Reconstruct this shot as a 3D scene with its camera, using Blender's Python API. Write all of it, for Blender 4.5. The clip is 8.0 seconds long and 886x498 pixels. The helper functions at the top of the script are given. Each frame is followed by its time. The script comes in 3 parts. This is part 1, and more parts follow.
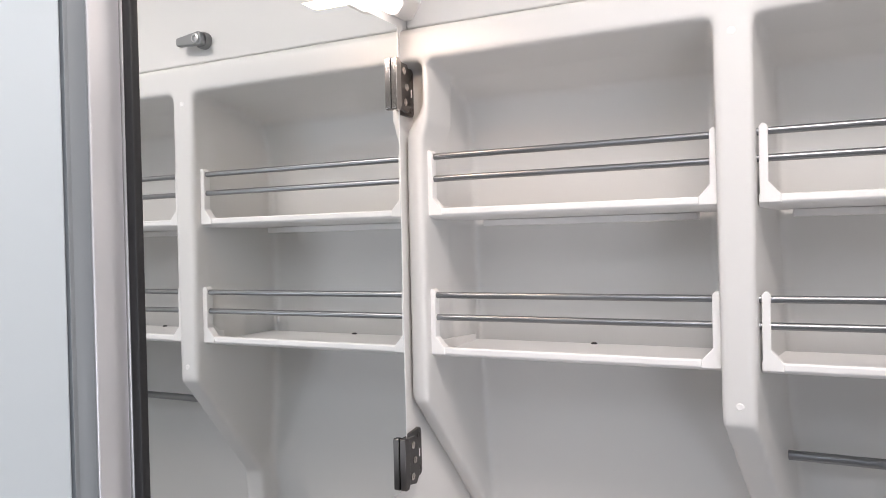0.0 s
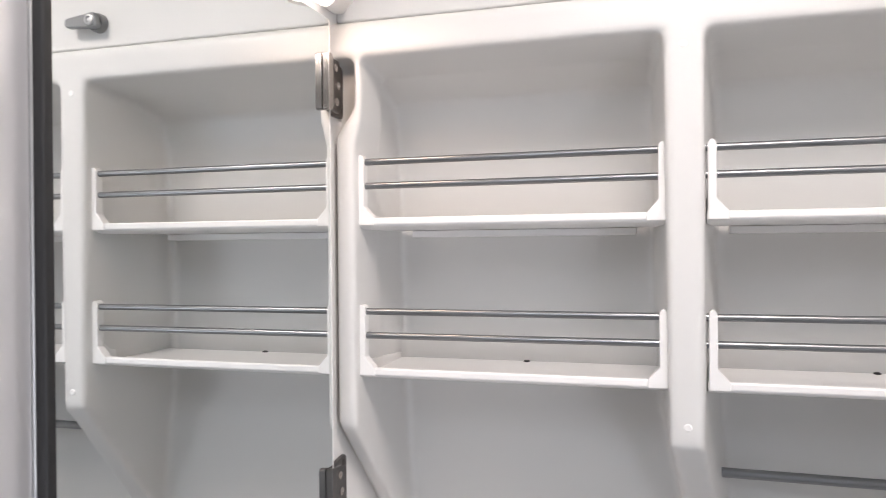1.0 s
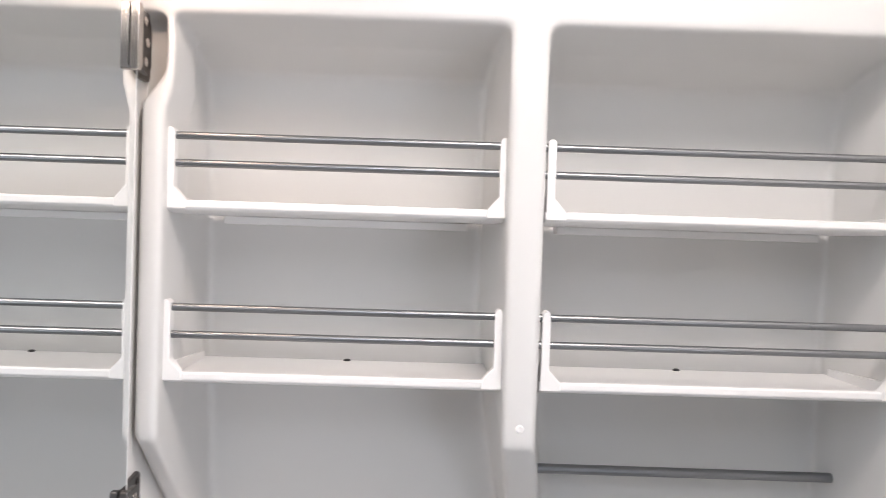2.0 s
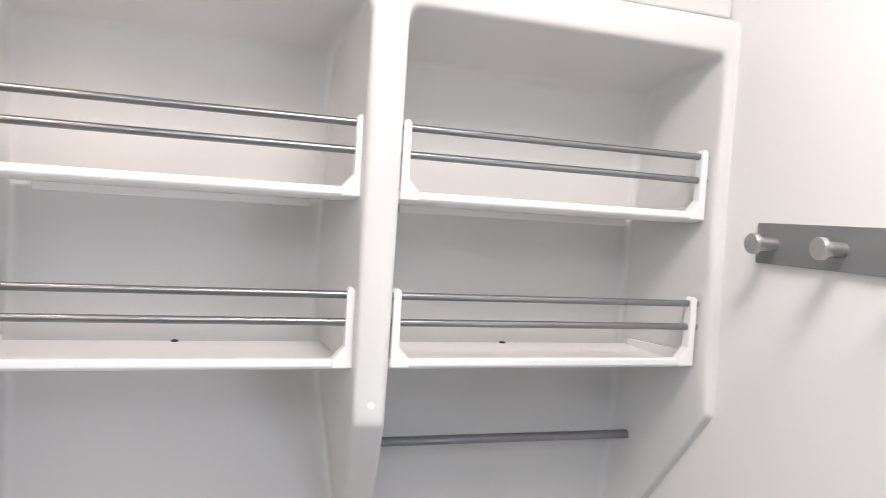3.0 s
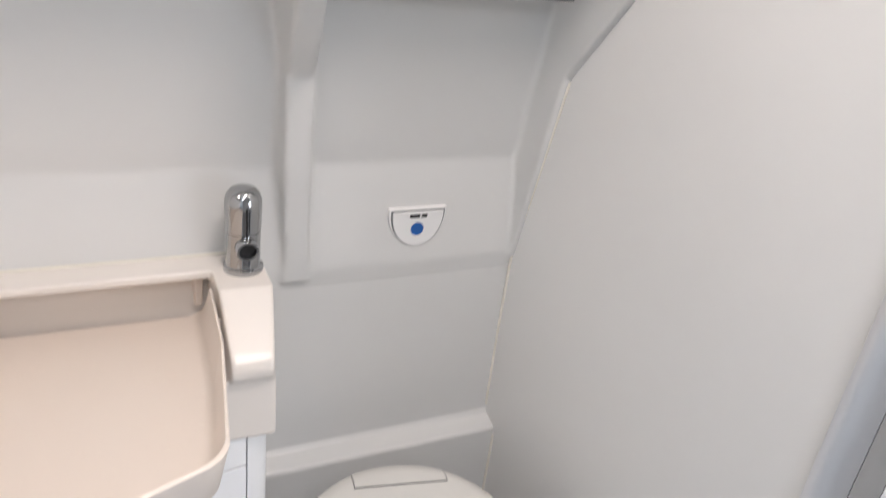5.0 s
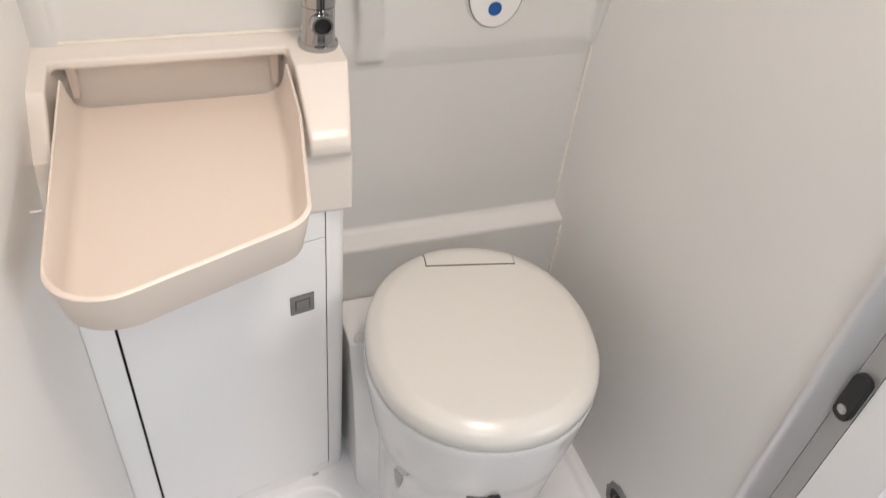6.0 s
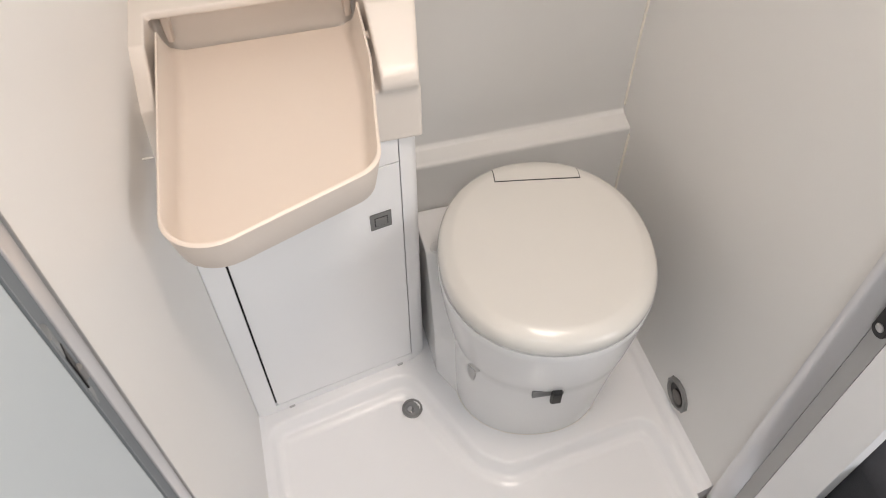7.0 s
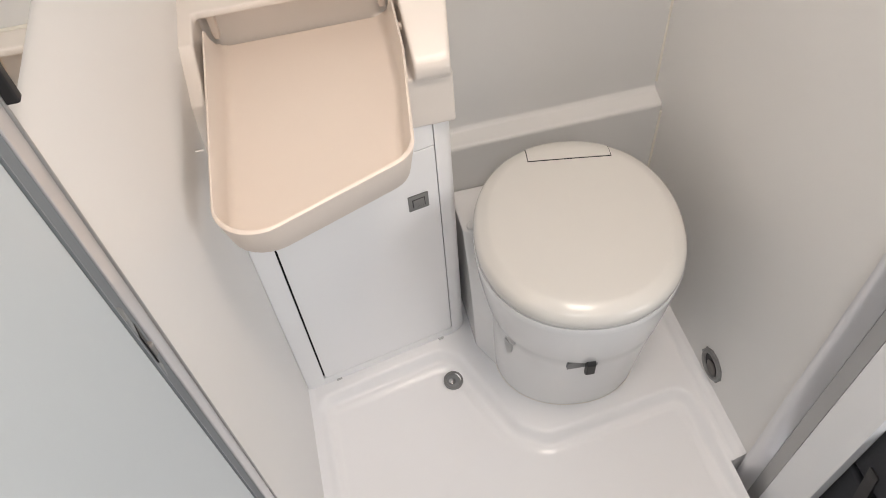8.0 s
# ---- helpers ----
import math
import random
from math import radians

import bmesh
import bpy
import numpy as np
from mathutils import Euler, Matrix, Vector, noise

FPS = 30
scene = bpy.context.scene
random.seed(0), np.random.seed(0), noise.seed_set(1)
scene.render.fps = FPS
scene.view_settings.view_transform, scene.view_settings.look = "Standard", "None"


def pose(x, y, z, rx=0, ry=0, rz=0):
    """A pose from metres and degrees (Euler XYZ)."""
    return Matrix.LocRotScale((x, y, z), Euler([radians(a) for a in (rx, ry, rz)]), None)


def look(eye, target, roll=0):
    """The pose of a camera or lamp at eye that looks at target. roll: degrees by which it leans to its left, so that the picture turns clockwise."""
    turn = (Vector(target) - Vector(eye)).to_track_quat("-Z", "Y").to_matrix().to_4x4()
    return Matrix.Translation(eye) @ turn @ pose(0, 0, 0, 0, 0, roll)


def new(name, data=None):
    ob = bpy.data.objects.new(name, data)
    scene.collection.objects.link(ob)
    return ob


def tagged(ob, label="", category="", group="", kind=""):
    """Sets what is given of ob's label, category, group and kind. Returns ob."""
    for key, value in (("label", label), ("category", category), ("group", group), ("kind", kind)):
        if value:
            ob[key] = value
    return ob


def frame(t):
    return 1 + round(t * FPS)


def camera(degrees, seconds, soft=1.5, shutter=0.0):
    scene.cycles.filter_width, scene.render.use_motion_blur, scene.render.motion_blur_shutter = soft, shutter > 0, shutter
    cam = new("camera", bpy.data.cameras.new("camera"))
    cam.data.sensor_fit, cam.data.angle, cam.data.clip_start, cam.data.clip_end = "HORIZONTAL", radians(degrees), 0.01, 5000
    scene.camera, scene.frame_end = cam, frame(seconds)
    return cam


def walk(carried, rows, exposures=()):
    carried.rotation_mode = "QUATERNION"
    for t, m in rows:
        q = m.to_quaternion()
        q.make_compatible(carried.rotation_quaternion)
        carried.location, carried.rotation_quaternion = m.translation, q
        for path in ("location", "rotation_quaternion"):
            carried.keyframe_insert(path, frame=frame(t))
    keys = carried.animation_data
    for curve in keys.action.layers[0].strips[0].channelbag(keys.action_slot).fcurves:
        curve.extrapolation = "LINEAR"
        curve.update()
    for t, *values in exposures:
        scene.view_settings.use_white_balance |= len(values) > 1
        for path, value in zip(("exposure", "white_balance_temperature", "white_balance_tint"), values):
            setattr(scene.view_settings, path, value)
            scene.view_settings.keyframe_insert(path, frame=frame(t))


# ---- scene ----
cam = camera(61.6, 8.0, soft=0.9, shutter=0.3)
PATH = [
    (0, (0.469, -0.837, 1.486), (-0.405, 0.962, 1.464), -1.3),
    (0.5, (0.429, -0.824, 1.485), (-0.344, 1.021, 1.477), -0.9),
    (1, (0.385, -0.805, 1.493), (-0.185, 1.112, 1.486), -0.5),
    (1.5, (0.349, -0.777, 1.496), (0.063, 1.203, 1.479), 0.7),
    (2.8, (0.246, -0.742, 1.505), (0.776, 1.185, 1.426), 3.3),
    (3, (0.229, -0.74, 1.505), (0.868, 1.153, 1.413), 3.6),
    (3.5, (0.197, -0.735, 1.495), (1.064, 1.061, 1.342), 4.2),
    (4, (0.186, -0.739, 1.479), (1.189, 0.969, 1.206), 5.0),
    (4.5, (0.195, -0.739, 1.404), (1.142, 0.929, 0.838), 6.3),
    (4.8, (0.192, -0.751, 1.35), (1.077, 0.883, 0.61), 6.8),
    (5, (0.184, -0.756, 1.324), (1.032, 0.842, 0.472), 7.3),
    (5.2, (0.178, -0.761, 1.3), (0.99, 0.802, 0.353), 7.4),
    (6.3, (0.174, -0.772, 1.298), (0.707, 0.553, -0.102), 5.9),
    (6.5, (0.181, -0.773, 1.328), (0.659, 0.52, -0.122), 4.6),
    (7, (0.192, -0.792, 1.405), (0.525, 0.434, -0.14), 0.0),
    (7.5, (0.196, -0.814, 1.448), (0.449, 0.388, -0.13), -3.4),
    (8, (0.2, -0.822, 1.452), (0.402, 0.381, -0.133), -5.5),
]
walk(cam, [(t, look(eye, target, roll)) for t, eye, target, roll in PATH],
     [(0, -0.30, 6700, 17), (1.5, -0.16, 6750, 17), (3, -0.08, 6700, 17), (3.5, -0.08, 6700, 17), (4.2, -0.06, 6700, 16), (5.2, -0.08, 6900, 16), (6.3, -0.08, 7500, 17), (8, -0.16, 7500, 17)])

# ---- world, daylight and exposure ----
world = bpy.data.worlds.new("sky")
scene.world = world
world.use_nodes = True
wn = world.node_tree.nodes
sky = wn.new("ShaderNodeTexSky")
sky.sky_type = "NISHITA"
sky.sun_disc = False
sky.sun_elevation = radians(40)
sky.sun_rotation = radians(160)
wn["Background"].inputs["Strength"].default_value = 0.1
world.node_tree.links.new(sky.outputs["Color"], wn["Background"].inputs["Color"])
scene.view_settings.exposure = 0.0


def area_lamp(name, m, sx, sy, watts, colour):
    d = bpy.data.lights.new(name, "AREA")
    d.shape, d.size, d.size_y, d.energy, d.color = "RECTANGLE", sx, sy, watts, colour
    ob = new(name, d)
    ob.matrix_world = m
    return ob


# area lamps assumed out of view, and the warm lamp over the mirror
# assumed cool daylight from the right of the cabin; no opening is seen there
area_lamp("side_daylight", look((1.66, -1.75, 0.95), (0.15, -0.25, 0.25)), 1.0, 0.9, 18.5, (0.80, 0.90, 1.0))
# added overhead fill that brightens the right panel and right wall
area_lamp("cabin_fill", look((0.10, -1.50, 2.155), (0.60, -0.70, 0.0)), 0.5, 0.5, 9.5, (0.78, 0.9, 1.0))
# ceiling source out of view, inferred from the hook shadows; position tuned
area_lamp("washroom_ceiling_light", look((0.52, -0.60, 2.150), (0.50, -0.38, 0.0)), 0.28, 0.28, 11.0, (1.0, 0.955, 0.905))
area_lamp("lamp_glow", look((0.037, -0.12, 1.7615), (0.06, -0.12, 0.0)), 0.028, 0.12, 0.42, (1.0, 0.74, 0.54))


# ---- materials ----
def material(name, colour, rough=0.4, metal=0.0, vary=0.04, scale=6.0, bump=0.02, grain=400.0, coat=0.0, bump_far=0.0):
    """A surface with slow tone variation, fine grain relief and uneven gloss."""
    m = bpy.data.materials.new(name)
    m.use_nodes = True
    n, l = m.node_tree.nodes, m.node_tree.links
    b = n["Principled BSDF"]
    tc = n.new("ShaderNodeTexCoord")
    big = n.new("ShaderNodeTexNoise")
    big.inputs["Scale"].default_value = scale
    big.inputs["Detail"].default_value = 4
    fine = n.new("ShaderNodeTexNoise")
    fine.inputs["Scale"].default_value = grain
    fine.inputs["Detail"].default_value = 2
    for t in (big, fine):
        l.new(tc.outputs["Object"], t.inputs["Vector"])
    mix = n.new("ShaderNodeMix")
    mix.data_type = "RGBA"
    mix.inputs[6].default_value = (*[c * (1 - vary) for c in colour], 1)
    mix.inputs[7].default_value = (*[min(1, c * (1 + vary)) for c in colour], 1)
    l.new(big.outputs["Fac"], mix.inputs[0])
    l.new(mix.outputs[2], b.inputs["Base Color"])
    mr = n.new("ShaderNodeMapRange")
    mr.inputs[3].default_value, mr.inputs[4].default_value = max(0.02, rough - 0.06), rough + 0.06
    l.new(big.outputs["Fac"], mr.inputs[0])
    l.new(mr.outputs[0], b.inputs["Roughness"])
    b.inputs["Metallic"].default_value = metal
    b.inputs["Coat Weight"].default_value = coat
    if bump > 0:
        bp = n.new("ShaderNodeBump")
        bp.inputs["Strength"].default_value = bump
        bp.inputs["Distance"].default_value = 0.001
        l.new(fine.outputs["Fac"], bp.inputs["Height"])
        l.new(bp.outputs[0], b.inputs["Normal"])
    return m


M_MOULD = material("moulded_white_plastic", (0.67, 0.665, 0.652), 0.38, vary=0.02, bump=0.06, grain=500)
M_SHELF = material("shelf_white_plastic", (0.83, 0.82, 0.81), 0.33, vary=0.015, bump=0.03)
M_WALL = material("white_wall_laminate", (0.80, 0.788, 0.77), 0.42, vary=0.02, scale=3, bump=0.05, grain=700)
M_TRAY = material("white_shower_tray_plastic", (0.89, 0.89, 0.90), 0.24, vary=0.02, bump=0.02)
M_BASIN = material("cream_basin_plastic", (0.79, 0.695, 0.62), 0.36, vary=0.015, bump=0.04)
M_HOUSING = material("pale_housing_plastic", (0.78, 0.725, 0.675), 0.3, vary=0.015, bump=0.03)
M_DOOR = material("white_cabinet_laminate", (0.89, 0.895, 0.905), 0.3, vary=0.015, bump=0.03)
M_TOILET = material("white_toilet_plastic", (0.70, 0.685, 0.65), 0.23, vary=0.012, bump=0.01)
M_BOWL = material("white_toilet_bowl_plastic", (0.78, 0.78, 0.78), 0.15, vary=0.012, bump=0.01)
M_ALU = material("brushed_aluminium", (0.72, 0.73, 0.75), 0.3, metal=1.0, vary=0.06, scale=20, bump=0.1, grain=900)
M_ROD = material("grey_anodised_rod", (0.27, 0.275, 0.285), 0.3, metal=0.85, vary=0.05, scale=30, bump=0.05)
M_RAILPLATE = material("grey_satin_rail", (0.25, 0.255, 0.26), 0.42, metal=0.5, vary=0.04, scale=15, bump=0.05)
M_PEG = material("satin_steel_peg", (0.52, 0.52, 0.52), 0.36, metal=0.85, vary=0.05, scale=40)
M_FRAME = material("grey_anodised_frame", (0.62, 0.63, 0.66), 0.3, metal=0.85, vary=0.04, scale=12)
M_PANEL = material("pale_outer_panel", (0.51, 0.57, 0.605), 0.35, vary=0.02, scale=2)
M_JAMB = material("satin_aluminium_jamb", (0.72, 0.72, 0.74), 0.32, metal=0.6, vary=0.01, scale=2, bump=0)
M_CHANNEL = material("grey_satin_channel", (0.42, 0.42, 0.42), 0.42, metal=0.5, vary=0.02, scale=3, bump=0)
M_GASKET = material("blue_grey_edge_strip", (0.22, 0.24, 0.255), 0.42, vary=0.05, scale=12)
M_CLAMP = material("nickel_clamp", (0.50, 0.46, 0.43), 0.24, metal=1.0, vary=0.03, scale=40)
M_CHROME = material("polished_chrome", (0.45, 0.455, 0.46), 0.09, metal=1.0, vary=0.02, scale=20, bump=0.0)
M_HINGE = material("gunmetal_hinge", (0.13, 0.12, 0.115), 0.3, metal=0.9, vary=0.08, scale=40)
M_BLACK = material("black_plastic", (0.012, 0.012, 0.013), 0.45, vary=0.1, scale=30)
M_GAP = material("dark_seam", (0.015, 0.015, 0.016), 0.8, vary=0.1, scale=30)
M_GREY = material("grey_plastic", (0.20, 0.20, 0.20), 0.42, vary=0.05, scale=30)
M_LIGHTGREY = material("light_grey_print", (0.48, 0.48, 0.48), 0.45, vary=0.05, scale=60)
M_BLUE = material("blue_print", (0.008, 0.10, 0.36), 0.35, vary=0.05, scale=60)
M_SEAL = material("ivory_silicone_seal", (0.78, 0.74, 0.66), 0.45, vary=0.06, scale=40)
M_DARKCLOTH = material("dark_upholstery", (0.035, 0.036, 0.042), 0.85, vary=0.25, scale=60, bump=0.4, grain=900)
M_CABIN = material("pale_cabin_lining", (0.62, 0.61, 0.60), 0.6, vary=0.04, scale=3)
M_CABINFLOOR = material("grey_cabin_floor", (0.22, 0.21, 0.20), 0.5, vary=0.15, scale=12)
M_MIRROR = material("silvered_mirror", (0.80, 0.825, 0.825), 0.02, metal=1.0, vary=0.0, bump=0.0)
for nd in M_MIRROR.node_tree.nodes:
    if nd.type == "MAP_RANGE":
        nd.inputs[3].default_value, nd.inputs[4].default_value = 0.0, 0.012

M_GLOW = bpy.data.materials.new("lamp_diffuser_glow")
M_GLOW.use_nodes = True
M_GLOW.node_tree.nodes["Principled BSDF"].inputs["Emission Color"].default_value = (1.0, 0.93, 0.86, 1)
M_GLOW.node_tree.nodes["Principled BSDF"].inputs["Emission Strength"].default_value = 3.0


# ---- building helpers ----
def empty(name, x=0, y=0, z=0):
    ob = new(name)
    ob.location = (x, y, z)
    ob.empty_display_size = 0.05
    bpy.context.view_layer.update()
    return ob


def part(name, bm, mat, parent=None, label="", smooth=True, bevel=0.0, segments=2, angle=35):
    """Links a bmesh as one mesh object, given in world coordinates, under a thing or a part."""
    bmesh.ops.recalc_face_normals(bm, faces=bm.faces[:])
    me = bpy.data.meshes.new(name)
    if smooth:
        lim = radians(angle)
        for fc in bm.faces:
            fc.smooth = True
        for e in bm.edges:
            if len(e.link_faces) == 2 and e.calc_face_angle(0) > lim:
                e.smooth = False
    bm.to_mesh(me)
    bm.free()
    me.materials.append(mat)
    ob = new(name, me)
    if parent is not None:
        ob.parent = parent
        ob.matrix_parent_inverse = world_of(parent).inverted()
    if bevel > 0:
        b = ob.modifiers.new("bevel", "BEVEL")
        b.width, b.segments, b.limit_method, b.angle_limit = bevel, segments, "ANGLE", radians(30)
        b.harden_normals = True
        for e in me.polygons:
            e.use_smooth = True
    if label:
        tagged(ob, label)
    return ob


def world_of(ob):
    m = ob.matrix_basis.copy()
    while ob.parent is not None:
        m = ob.parent.matrix_basis @ (ob.matrix_parent_inverse @ m)
        ob = ob.parent
    return m


def box(x0, x1, y0, y1, z0, z1, bm=None):
    bm = bm or bmesh.new()
    v = [bm.verts.new((x, y, z)) for z in (z0, z1) for x, y in ((x0, y0), (x1, y0), (x1, y1), (x0, y1))]
    for q in ((3, 2, 1, 0), (4, 5, 6, 7), (0, 1, 5, 4), (1, 2, 6, 5), (2, 3, 7, 6), (3, 0, 4, 7)):
        bm.faces.new([v[i] for i in q])
    return bm


def loft(rings, bm=None, cap=True, closed=True):
    """Skins rings of equal length; the first and last are capped."""
    bm = bm or bmesh.new()
    vs = [[bm.verts.new(p) for p in r] for r in rings]
    k = len(vs[0])
    for a, b in zip(vs, vs[1:]):
        for i in range(k if closed else k - 1):
            bm.faces.new((a[i], a[(i + 1) % k], b[(i + 1) % k], b[i]))
    if cap:
        bm.faces.new(vs[0][::-1])
        bm.faces.new(vs[-1])
    return bm


def prism_x(profile, x0, x1, bm=None):
    """A y-z outline drawn out along x."""
    return loft([[(x, y, z) for y, z in profile] for x in (x0, x1)], bm)


def prism_y(profile, y0, y1, bm=None):
    return loft([[(x, y, z) for x, z in profile] for y in (y0, y1)], bm)


def prism_z(profile, z0, z1, bm=None):
    return loft([[(x, y, z) for x, y in profile] for z in (z0, z1)], bm)


def turned(profile, a, b, n=24, bm=None, cap=True):
    """Rings of (distance along, radius) round the axis from a towards b."""
    a, d = Vector(a), (Vector(b) - Vector(a)).normalized()
    u = d.orthogonal().normalized()
    w = d.cross(u)
    rings = []
    for s, r in profile:
        rings.append([a + d * s + (u * math.cos(t) + w * math.sin(t)) * r for t in [2 * math.pi * i / n for i in range(n)]])
    return loft(rings, bm, cap)


def rod(a, b, r, n=16, bm=None):
    ln = (Vector(b) - Vector(a)).length
    e = min(r * 0.25, 0.0008)
    return turned([(0, r - e), (e, r), (ln - e, r), (ln, r - e)], a, b, n, bm)


def rounded(poly, radii, steps=6):
    """A closed outline with its corners rounded."""
    out = []
    k = len(poly)
    for i in range(k):
        p, a, b = Vector(poly[i]), Vector(poly[i - 1]), Vector(poly[(i + 1) % k])
        r = radii[i] if isinstance(radii, (list, tuple)) else radii
        if r <= 0:
            out.append(tuple(p))
            continue
        da, db = (a - p).normalized(), (b - p).normalized()
        half = da.angle(db) / 2
        t = r / math.tan(half)
        c = p + (da + db).normalized() * (r / math.sin(half))
        s, e = p + da * t - c, p + db * t - c
        ang0, ang1 = math.atan2(s.y, s.x), math.atan2(e.y, e.x)
        dd = (ang1 - ang0 + math.pi) % (2 * math.pi) - math.pi
        for j in range(steps + 1):
            t2 = ang0 + dd * j / steps
            out.append((c.x + r * math.cos(t2), c.y + r * math.sin(t2)))
    return out


def soften(ob, voxel, rounds, factor=0.5):
    """Fuses overlapping solids into one moulded skin with soft edges."""
    r = ob.modifiers.new("fuse", "REMESH")
    r.mode, r.voxel_size, r.use_smooth_shade = "VOXEL", voxel, True
    s = ob.modifiers.new("soften", "SMOOTH")
    s.factor, s.iterations = factor, rounds
    return ob


XL, XR, CEIL = 0.015, 0.822, 2.12


# ---- the room ----
def build_room():
    s = tagged(part("wall_left", box(-0.03, XL, -0.446, 0.26, 0.0, CEIL), M_WALL), "smooth white laminate washroom side wall", "wall", kind="structure")
    s = tagged(part("wall_right", box(XR, 0.86, -0.4123, 0.26, 0.0, CEIL), M_WALL), "smooth white laminate washroom side wall with hooks", "wall", kind="structure")
    # back wall with the ledge behind the toilet
    prof = [(0.26, 0.0), (0.150, 0.0), (0.157, 0.30), (0.157, 0.452), (0.160, 0.457), (0.190, 0.466), (0.196, 0.473), (0.198, 0.60), (0.2005, 0.82), (0.26, 0.82)]
    tagged(part("wall_back", prism_x(prof, XL, XR), M_MOULD, bevel=0.003, segments=3), "moulded white plastic back wall with a ledge", "wall", kind="structure")
    tagged(part("wall_back_upper", box(-0.03, 0.86, 0.245, 0.275, 0.0, CEIL), M_MOULD), "white plastic back wall", "wall", kind="structure")
    # locker panel above the shelves and ceiling
    up = prism_x([(0.002, 1.757), (0.002, CEIL), (0.26, CEIL), (0.26, 1.757)], XL, XR)
    tagged(part("upper_panel", up, M_MOULD, bevel=0.004), "white plastic panel above the shelves", "panel", kind="structure")
    tagged(part("ceiling", ceiling_mesh(), M_WALL), "plain white ceiling", "ceiling", kind="structure")
    # seals in the corners
    bm = bmesh.new()
    for path in ([(XR - 0.001, 0.196, 0.482), (XR - 0.001, 0.199, 0.62), (XR - 0.001, 0.196, 0.79), (XR - 0.001, 0.158, 0.95), (XR - 0.001, 0.124, 1.105)],
                 [(XR - 0.001, 0.155, 0.03), (XR - 0.001, 0.156, 0.44)]):
        for a, b in zip(path, path[1:]):
            rod(a, b, 0.0028, 8, bm)
    tagged(part("corner_seal", bm, M_SEAL), "ivory silicone seal along the wall corner", "seal", kind="structure")


def ceiling_mesh():
    bm = bmesh.new()
    # strips of the unseen ceiling round two openings left for the area lamps
    for x0, x1, y0, y1 in ((-0.95, 1.75, -0.45, 0.28), (-0.95, 0.37, -0.75, -0.45), (0.67, 1.75, -0.75, -0.45), (-0.95, 1.75, -1.22, -0.75), (-0.95, 1.75, -2.45, -1.78), (-0.95, -0.18, -1.78, -1.22), (0.38, 1.75, -1.78, -1.22)):
        box(x0, x1, y0, y1, CEIL, CEIL + 0.04, bm)
    return bm


TRAY = rounded([(0.034, -0.60), (0.034, -0.062), (0.330, -0.008), (0.418, -0.222), (0.470, -0.262), (0.778, -0.232), (0.790, -0.60)],
               [0.0, 0.03, 0.05, 0.06, 0.04, 0.035, 0.0])


def inside_distance(x, y, poly):
    """Signed distance to an outline, negative within."""
    d, sign = 1e9, 1
    k = len(poly)
    for i in range(k):
        (ax, ay), (bx, by) = poly[i], poly[(i + 1) % k]
        ex, ey, px_, py_ = bx - ax, by - ay, x - ax, y - ay
        t = max(0, min(1, (px_ * ex + py_ * ey) / (ex * ex + ey * ey + 1e-12)))
        d = min(d, (px_ - ex * t) ** 2 + (py_ - ey * t) ** 2)
        if (ay > y) != (by > y) and x < (bx - ax) * (y - ay) / (by - ay) + ax:
            sign = -sign
    return sign * math.sqrt(d)


def tray_height(x, y):
    d = inside_distance(x, y, TRAY)
    t = max(0, min(1, (d + 0.012) / 0.022))
    z = 0.024 * t * t * (3 - 2 * t)
    # low secondary edge inside the rim
    t2 = max(0, min(1, (d + 0.030) / 0.012))
    z += 0.003 * t2 * t2 * (3 - 2 * t2)
    # notch round the right jamb
    if y < -0.405 and x > 0.799:
        return -0.075
    # three ribs in front of the cabinet
    v = (y + 0.035) - 0.168 * (x - 0.03)
    if 0.07 < x < 0.30:
        fade = min(1, (x - 0.07) / 0.02, (0.30 - x) / 0.02)
        for c in (-0.004, 0.004, 0.012):
            z += 0.0022 * fade * math.exp(-((v - c) / 0.0022) ** 2)
    # slope towards the drain
    z += 0.004 * min(1, math.hypot(x - 0.321, y + 0.075) / 0.35) - 0.003 if d < -0.03 else 0.0
    # low curb along the right wall and upturn at both walls
    c = max(0.0, min(1.0, (0.021 - (XR - x)) / 0.006))
    z += 0.011 * c * c * (3 - 2 * c)
    for w in (x - XL, XR - x):
        z += 0.010 * math.exp(-(w / 0.006) ** 2)
    return z


def build_tray():
    bm = bmesh.new()
    nx, ny = 180, 150
    xs = [XL + (XR - XL) * i / nx for i in range(nx + 1)]
    ys = [-0.500 + (0.17 + 0.500) * j / ny for j in range(ny + 1)]
    g = [[bm.verts.new((x, y, tray_height(x, y))) for x in xs] for y in ys]
    for j in range(ny):
        for i in range(nx):
            bm.faces.new((g[j][i], g[j][i + 1], g[j + 1][i + 1], g[j + 1][i]))
    low = [bm.verts.new((x, y, -0.085)) for x, y in ((XL, -0.500), (XR, -0.500), (XR, 0.17), (XL, 0.17))]
    bm.faces.new(low)
    tagged(part("floor", bm, M_TRAY, angle=80), "glossy white moulded shower tray floor", "shower tray", kind="structure")


